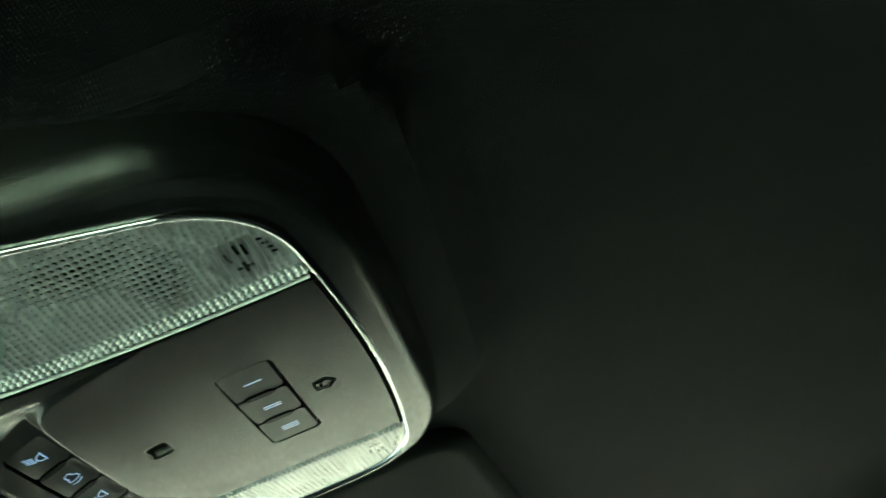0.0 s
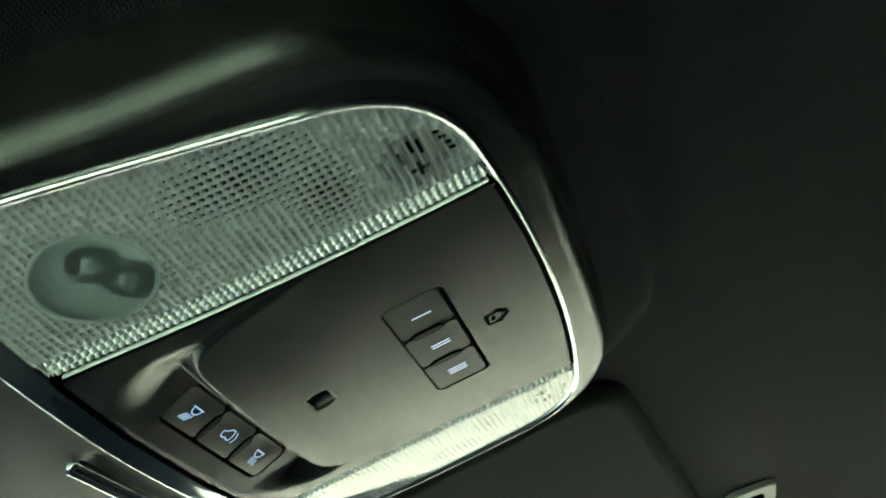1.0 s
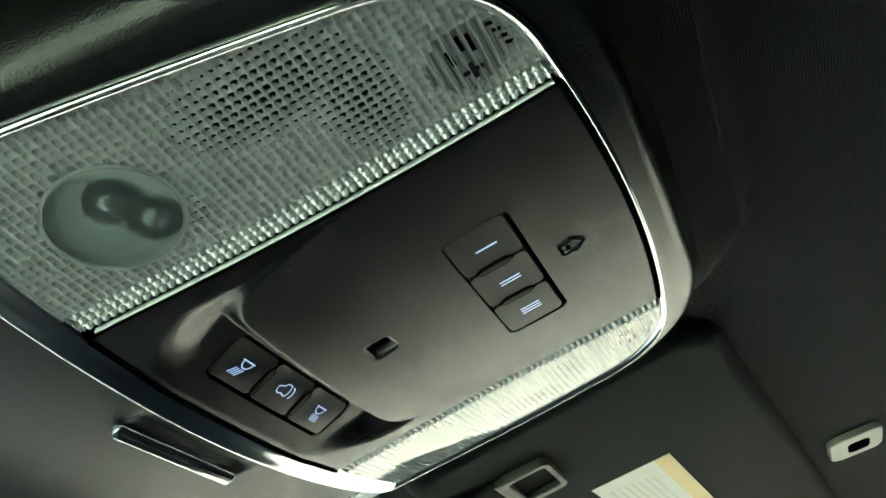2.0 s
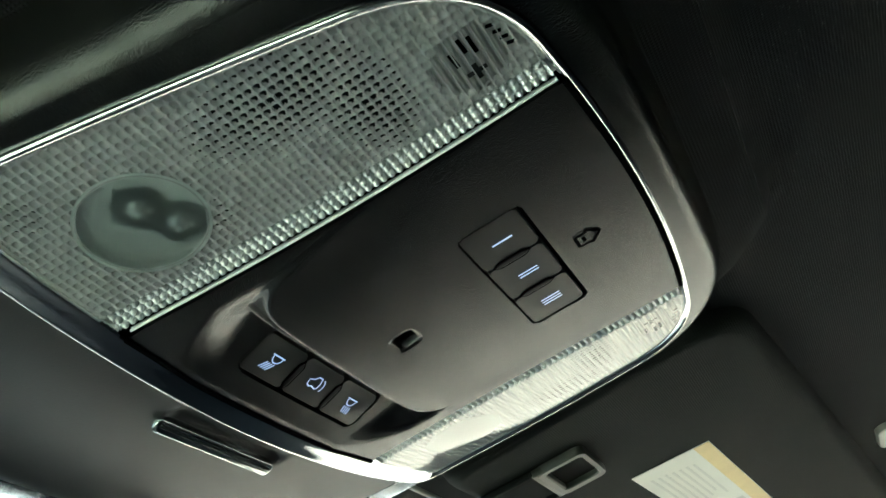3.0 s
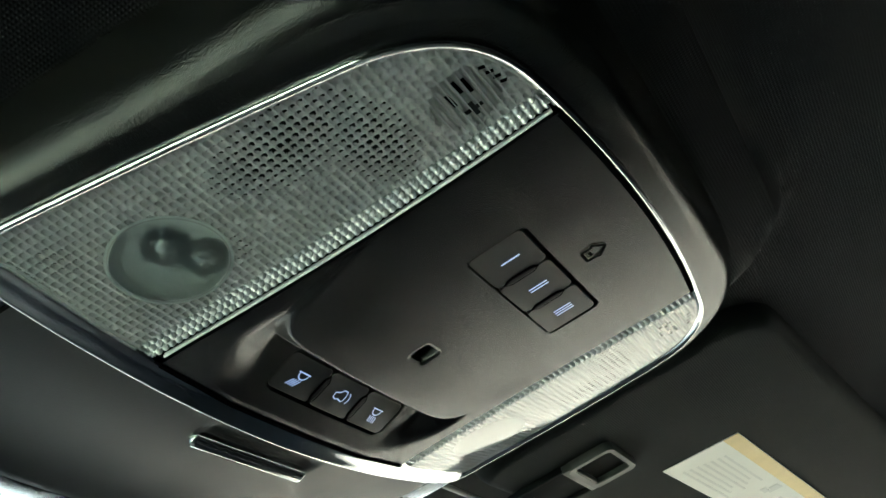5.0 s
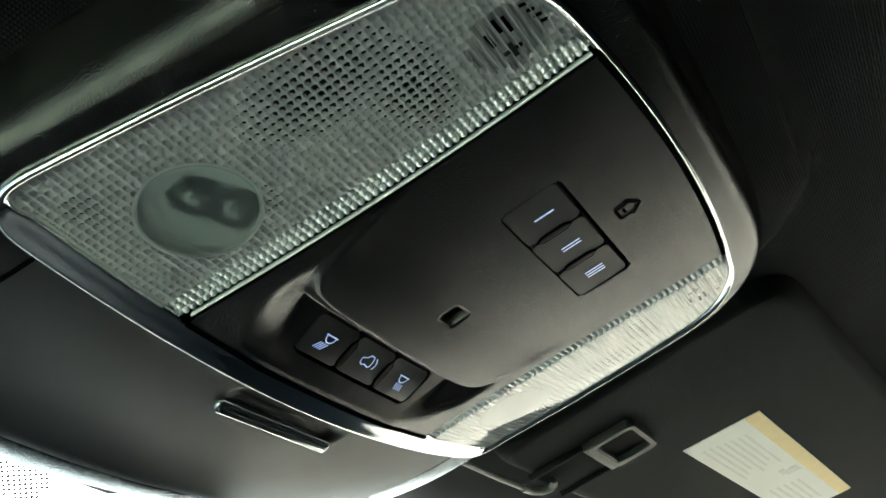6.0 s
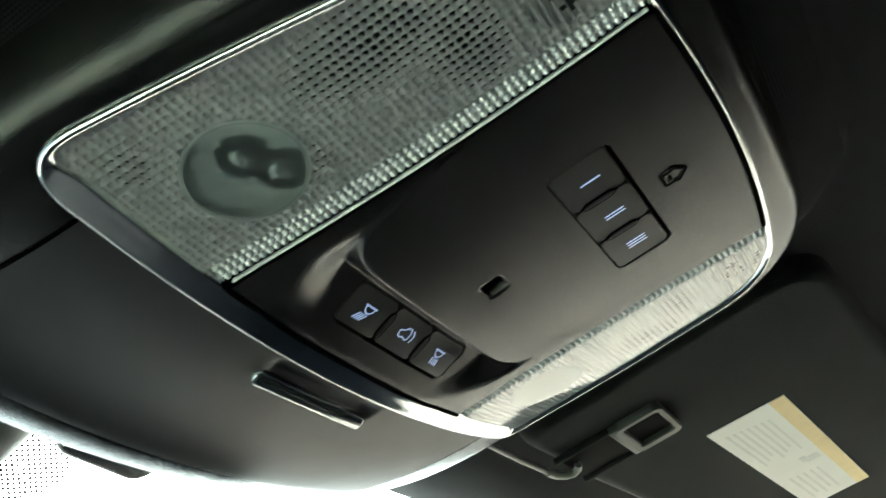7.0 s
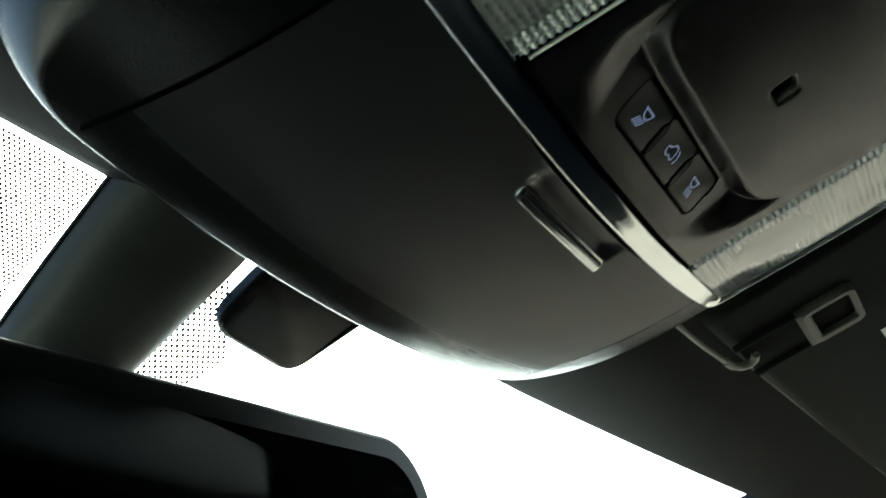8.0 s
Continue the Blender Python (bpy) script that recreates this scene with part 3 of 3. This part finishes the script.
def label_at(u, v):
    """u runs along the label, v from its front edge to its back edge."""
    a, b = corners[0].lerp(corners[3], u), corners[1].lerp(corners[2], u)
    return a.lerp(b, v)


def label_quad(u0, u1, v0, v1, down):
    q = [label_at(u0, v0), label_at(u1, v0), label_at(u1, v1), label_at(u0, v1)]
    rr = [[(p.x, p.y, on_visor(p.x, p.y) - d) for p in q] for d in (down - 0.0004, down)]
    return loft(rr, cap=True)


part("paper", label_quad(0, 1, 0, 1, 0.0004), PAPER, label_ob, smooth=False)
part("yellow_band", label_quad(0.0, 1, 0.8, 0.998, 0.0005), PAPER_YELLOW, label_ob, "yellow heading band", smooth=False)
for k in range(7):
    part("text_line", label_quad(0.07 + 0.005 * k, 0.42 - 0.03 * (k % 3), 0.12 + 0.085 * k, 0.150 + 0.085 * k, 0.0005), PRINT, label_ob, smooth=False)
for k in range(5):
    part("text_line", label_quad(0.62 + 0.005 * k, 0.93 - 0.04 * (k % 2), 0.16 + 0.10 * k, 0.195 + 0.10 * k, 0.0005), PRINT, label_ob, smooth=False)
for u, v, w, h in ((0.49, 0.50, 0.05, 0.08), (0.51, 0.60, 0.035, 0.14), (0.54, 0.55, 0.02, 0.2)):
    part("pictogram", label_quad(u, u + w, v, v + h, 0.00055), PRINT, label_ob, smooth=False)

clip = thing("visor_clip", (0.187, 0.08, 1.318), "grey plastic visor clip with two dark pockets", "visor clip")


def frame_plate(outer, inner, low, high):
    """A flat frame with rounded corners and bevelled rims between two outlines of equal count."""
    rr = []
    for k, z in ((0.0, high), (0.0, low + 0.0006), (0.12, low), (0.88, low), (1.0, low + 0.0006), (1.0, high)):
        rr.append([(*a.lerp(b, k), z) for a, b in zip(outer, inner)])
    return loft(rr)


part("clip_frame", frame_plate(rounded_rect(0.1850, 0.0640, 0.0360, 0.0225, 0.0040), rounded_rect(0.1840, 0.0637, 0.0270, 0.0168, 0.0022), 1.3160, 1.3198), CLIP_GREY, clip)
part("clip_bar", box((0.1670, 0.0715, 1.3162), (0.2025, 0.0772, 1.3198), 0.0008), CLIP_GREY, clip)
# flat dark plate on the visor; the pockets' shade is in its colour
part("pocket_shade_plate", box((0.1690, 0.0545, 1.3186), (0.2010, 0.1020, 1.3200), 0.0004), POCKET_SHADE, clip)
for x0, x1 in ((0.1665, 0.1690), (0.2012, 0.2042)):
    part("rail", box((x0, 0.0765, 1.3168), (x1, 0.1035, 1.3198), 0.0008), VISOR_CLOTH, clip)

part("hook", tube([(0.1700, 0.1085, 1.3172), (0.1765, 0.1075, 1.3166), (0.1815, 0.1050, 1.3163), (0.1838, 0.1018, 1.3163), (0.1828, 0.0990, 1.3166), (0.1800, 0.0975, 1.3172)], 0.0017), BEIGE, clip, "pale hooked visor pin")
part("pin", tube([(0.122, 0.1130, 1.3212), (0.136, 0.1122, 1.3205), (0.152, 0.1108, 1.3190), (0.170, 0.1085, 1.3172)], 0.0011), BEIGE, clip)

tag = thing("roof_hook_plate", (0.402, -0.086, ROOF), "small pale oblong plate with a dark slot on headliner", "hook plate")
pts = rounded_rect(0.0, 0.0, 0.040, 0.034, 0.008)
turned = [Vector((0.402 + p.x - 0.30 * p.y, -0.086 + p.y)) for p in pts]
part("plate", plate(turned, lambda x, y: roof_height(x, y), 0.004, -0.001, 0.0015), BEIGE, tag)
# raised black plate paints the shade inside the slot
part("slot", plate([Vector((0.403 + p.x - 0.30 * p.y, -0.087 + p.y)) for p in rounded_rect(0.0, 0.0, 0.018, 0.014, 0.004)], lambda x, y: roof_height(x, y), 0.0044, 0.002, 0.0003), GAP_BLACK, tag)

# ---- windshield, camera housing and mirror ----


def shield(y):
    return 1.385 - 0.3 * (y - 0.222) - 0.25 * max(0.0, y - 0.4) ** 2


sx, sy = np.linspace(-0.8, 0.8, 9), np.concatenate([np.linspace(0.11, 0.4, 6), np.linspace(0.45, 1.1, 10)])
pane = part("window_1", field(sx, sy, lambda x, y: True, lambda x, y: shield(y)), GLASS)
pane.visible_shadow = False
tagged(pane, "clear sloping windshield glass", "windshield", kind="structure")
# printed dot rows at the top of the glass, either side of the cover
fine_dots, coarse_dots = [], []
for k in range(62):
    x = -0.0350 - 0.00165 * k
    far = min(0.062, (-0.0335 - x) / 0.8)
    fine_dots += [[(x + 0.8 * d, 0.2218 + d), (x + 0.8 * (d + 0.00090), 0.2218 + d + 0.00090)] for d in np.arange(0, far, 0.00125)]
for k in range(24):
    y = 0.2218 + 0.0026 * k
    x = 0.0230 - 0.12 * (y - 0.2224)
    coarse_dots += [[(x + 0.9 * d, y + d), (x + 0.9 * (d + 0.0013), y + d + 0.0013)] for d in np.arange(0, 0.038 - 0.0007 * k, 0.0019)]
part("frit_dots", ribbon(fine_dots, 0.00085, lambda x, y: shield(y), 0.0006), FRIT, pane, kind="stuff")
part("frit_dots", ribbon(coarse_dots, 0.00125, lambda x, y: shield(y), 0.0006), FRIT, pane, kind="stuff")

cover = thing("camera_housing", (0, 0.25, 1.38), "dark plastic cover running from headliner down the windshield", "sensor cover")
rr = []
for y, w, r in ((0.195, 0.033, 0.0245), (0.222, 0.0322, 0.0225), (0.25, 0.030, 0.0195), (0.28, 0.027, 0.0160), (0.33, 0.026, 0.0145)):
    rr.append([((w if math.cos(a) < 0 else r) * math.cos(a), y - 0.004 * math.sin(a), shield(y) - 0.0012 - 0.020 * math.sin(a) ** 0.7) for a in [math.pi * q / 18 for q in range(19)]])
part("cover", loft(rr, closed=False), COVER_PLASTIC, cover)
for k in (0, -1):
    part("trim_edge", tube([(r[k][0], r[k][1], r[k][2] - 0.0004) for r in rr], 0.0009), BLACK_PLASTIC, cover)

sensor = thing("rain_sensor", (0.066, 0.23, 1.38), "small black rounded sensor box on the windshield", "sensor")
pts = outline([(0.038, 0.215), (0.036, 0.247), (0.086, 0.2515), (0.101, 0.215)], [0.004, 0.010, 0.010, 0.004], [0.0, 0.0, 0.0, 0.0])
rr = []
sn = normals(pts)
if sum(a.x * b.y - b.x * a.y for a, b in zip(pts, pts[1:] + pts[:1])) < 0:
    sn = [-v for v in sn]
for inset, down in ((0, 0.0), (0, 0.0040), (0.0005, 0.0053), (0.0014, 0.0062), (0.0026, 0.0067), (0.0034, 0.0068)):
    rr.append([(*(p - v * inset), shield(p.y) - down) for p, v in zip(pts, sn)])
part("case", loft(rr, cap=True), BLACK_PLASTIC, sensor)
mirror = thing("rear_view_mirror", (0, 0.24, 1.30), "black framed rear view mirror hanging below the windshield", "mirror")
tilt = pose(0.004, 0.238, 1.292, 4, -5, 0)
bm = box((-0.128, -0.006, -0.036), (0.128, 0.026, 0.036), 0.0)
corner_edges = [e for e in bm.edges if abs(e.verts[0].co.y - e.verts[1].co.y) > 0.01]
bmesh.ops.bevel(bm, geom=corner_edges, offset=0.022, segments=8, affect="EDGES", profile=0.5)
bmesh.ops.bevel(bm, geom=[e for e in bm.edges if abs(e.verts[0].co.y - e.verts[1].co.y) < 0.001], offset=0.0035, segments=4, affect="EDGES", profile=0.5)
bmesh.ops.transform(bm, matrix=tilt, verts=bm.verts)
part("case", bm, MIRROR_CASE, mirror)
pts = rounded_rect(0, 0, 0.232, 0.050, 0.016)
bm = from_data([(p.x, -0.0064 + d, p.y) for d in (0.0, 0.002) for p in pts], [tuple(range(len(pts)))[::-1], tuple(range(len(pts), 2 * len(pts)))])
bmesh.ops.transform(bm, matrix=tilt, verts=bm.verts)
part("mirror_glass", bm, MIRROR, mirror, "dark mirror glass", smooth=False)
bm = bmesh.new()
bmesh.ops.create_cone(bm, cap_ends=True, segments=20, radius1=0.010, radius2=0.008, depth=0.07)
bmesh.ops.rotate(bm, verts=bm.verts, matrix=Euler((radians(-35), 0, 0)).to_matrix())
bmesh.ops.translate(bm, verts=bm.verts, vec=(0, 0.275, 1.335))
part("stem", bm, BLACK_PLASTIC, mirror)

# ---- the rest of the cabin, unseen, closed round the camera ----


def slab(name, lo, hi, label, mat=CABIN):
    return tagged(part(name, box(lo, hi), mat, smooth=False), label, name.split("_")[0], kind="structure")


slab("floor", (-0.8, -2.25, 0.2), (0.8, 1.0, 0.25), "dark carpeted cabin floor")
# sill heights and closed backs are set to limit the window light
for side, nm in ((-1, "wall_left"), (1, "wall_right")):
    x0, x1 = sorted((side * 0.76, side * 0.80))
    slab(nm, (x0, -2.25, 0.25), (x1, 0.35, 0.97 if side < 0 else 0.88), "dark lower door trim")
    slab(nm + "_front", (x0, 0.35, 0.25), (x1, 1.0, 0.62 if side < 0 else 0.88), "dark lower door trim under the front quarter")
    slab(nm + "_rail", (x0, -2.25, 1.25 if side < 0 else 1.24), (x1, 1.0, 1.42), "dark roof rail above the door windows")
    slab(nm + "_pillar", (x0, -2.25, 0.88), (x1, -0.10 if side < 0 else -0.42, 1.25 if side < 0 else 1.24), "dark closed side behind the front door")
# unseen pane, added to dim the light that comes from the right
far_pane = part("right_light_filter", box((0.781, -0.42, 0.86), (0.785, 1.0, 1.26)), GREY_FILTER, smooth=False)
far_pane.visible_shadow = False
tagged(far_pane, "unseen passenger side pane, tinted to dim light from the right", "window", kind="structure")
# unseen pane, added to turn the light from the left green
side_pane = part("left_light_filter", box((-0.785, -0.10, 0.60), (-0.781, 1.0, 1.31)), GREEN_FILTER, smooth=False)
side_pane.visible_shadow = False
tagged(side_pane, "green-tinted side window glass of the front door", "window", kind="structure")
slab("wall_back", (-0.8, -2.3, 0.25), (0.8, -2.25, 1.42), "dark closed rear of the cabin")
slab("wall_front", (-0.8, 0.6, 0.25), (0.8, 1.1, 0.84), "grey grained dashboard under the windshield", DASH)
ground = part("ground", from_data([(-300, -300, -0.2), (300, -300, -0.2), (300, 300, -0.2), (-300, 300, -0.2)], [(0, 1, 2, 3)]), GROUND)
tagged(ground, "pale concrete ground outside the car", "ground", kind="structure")
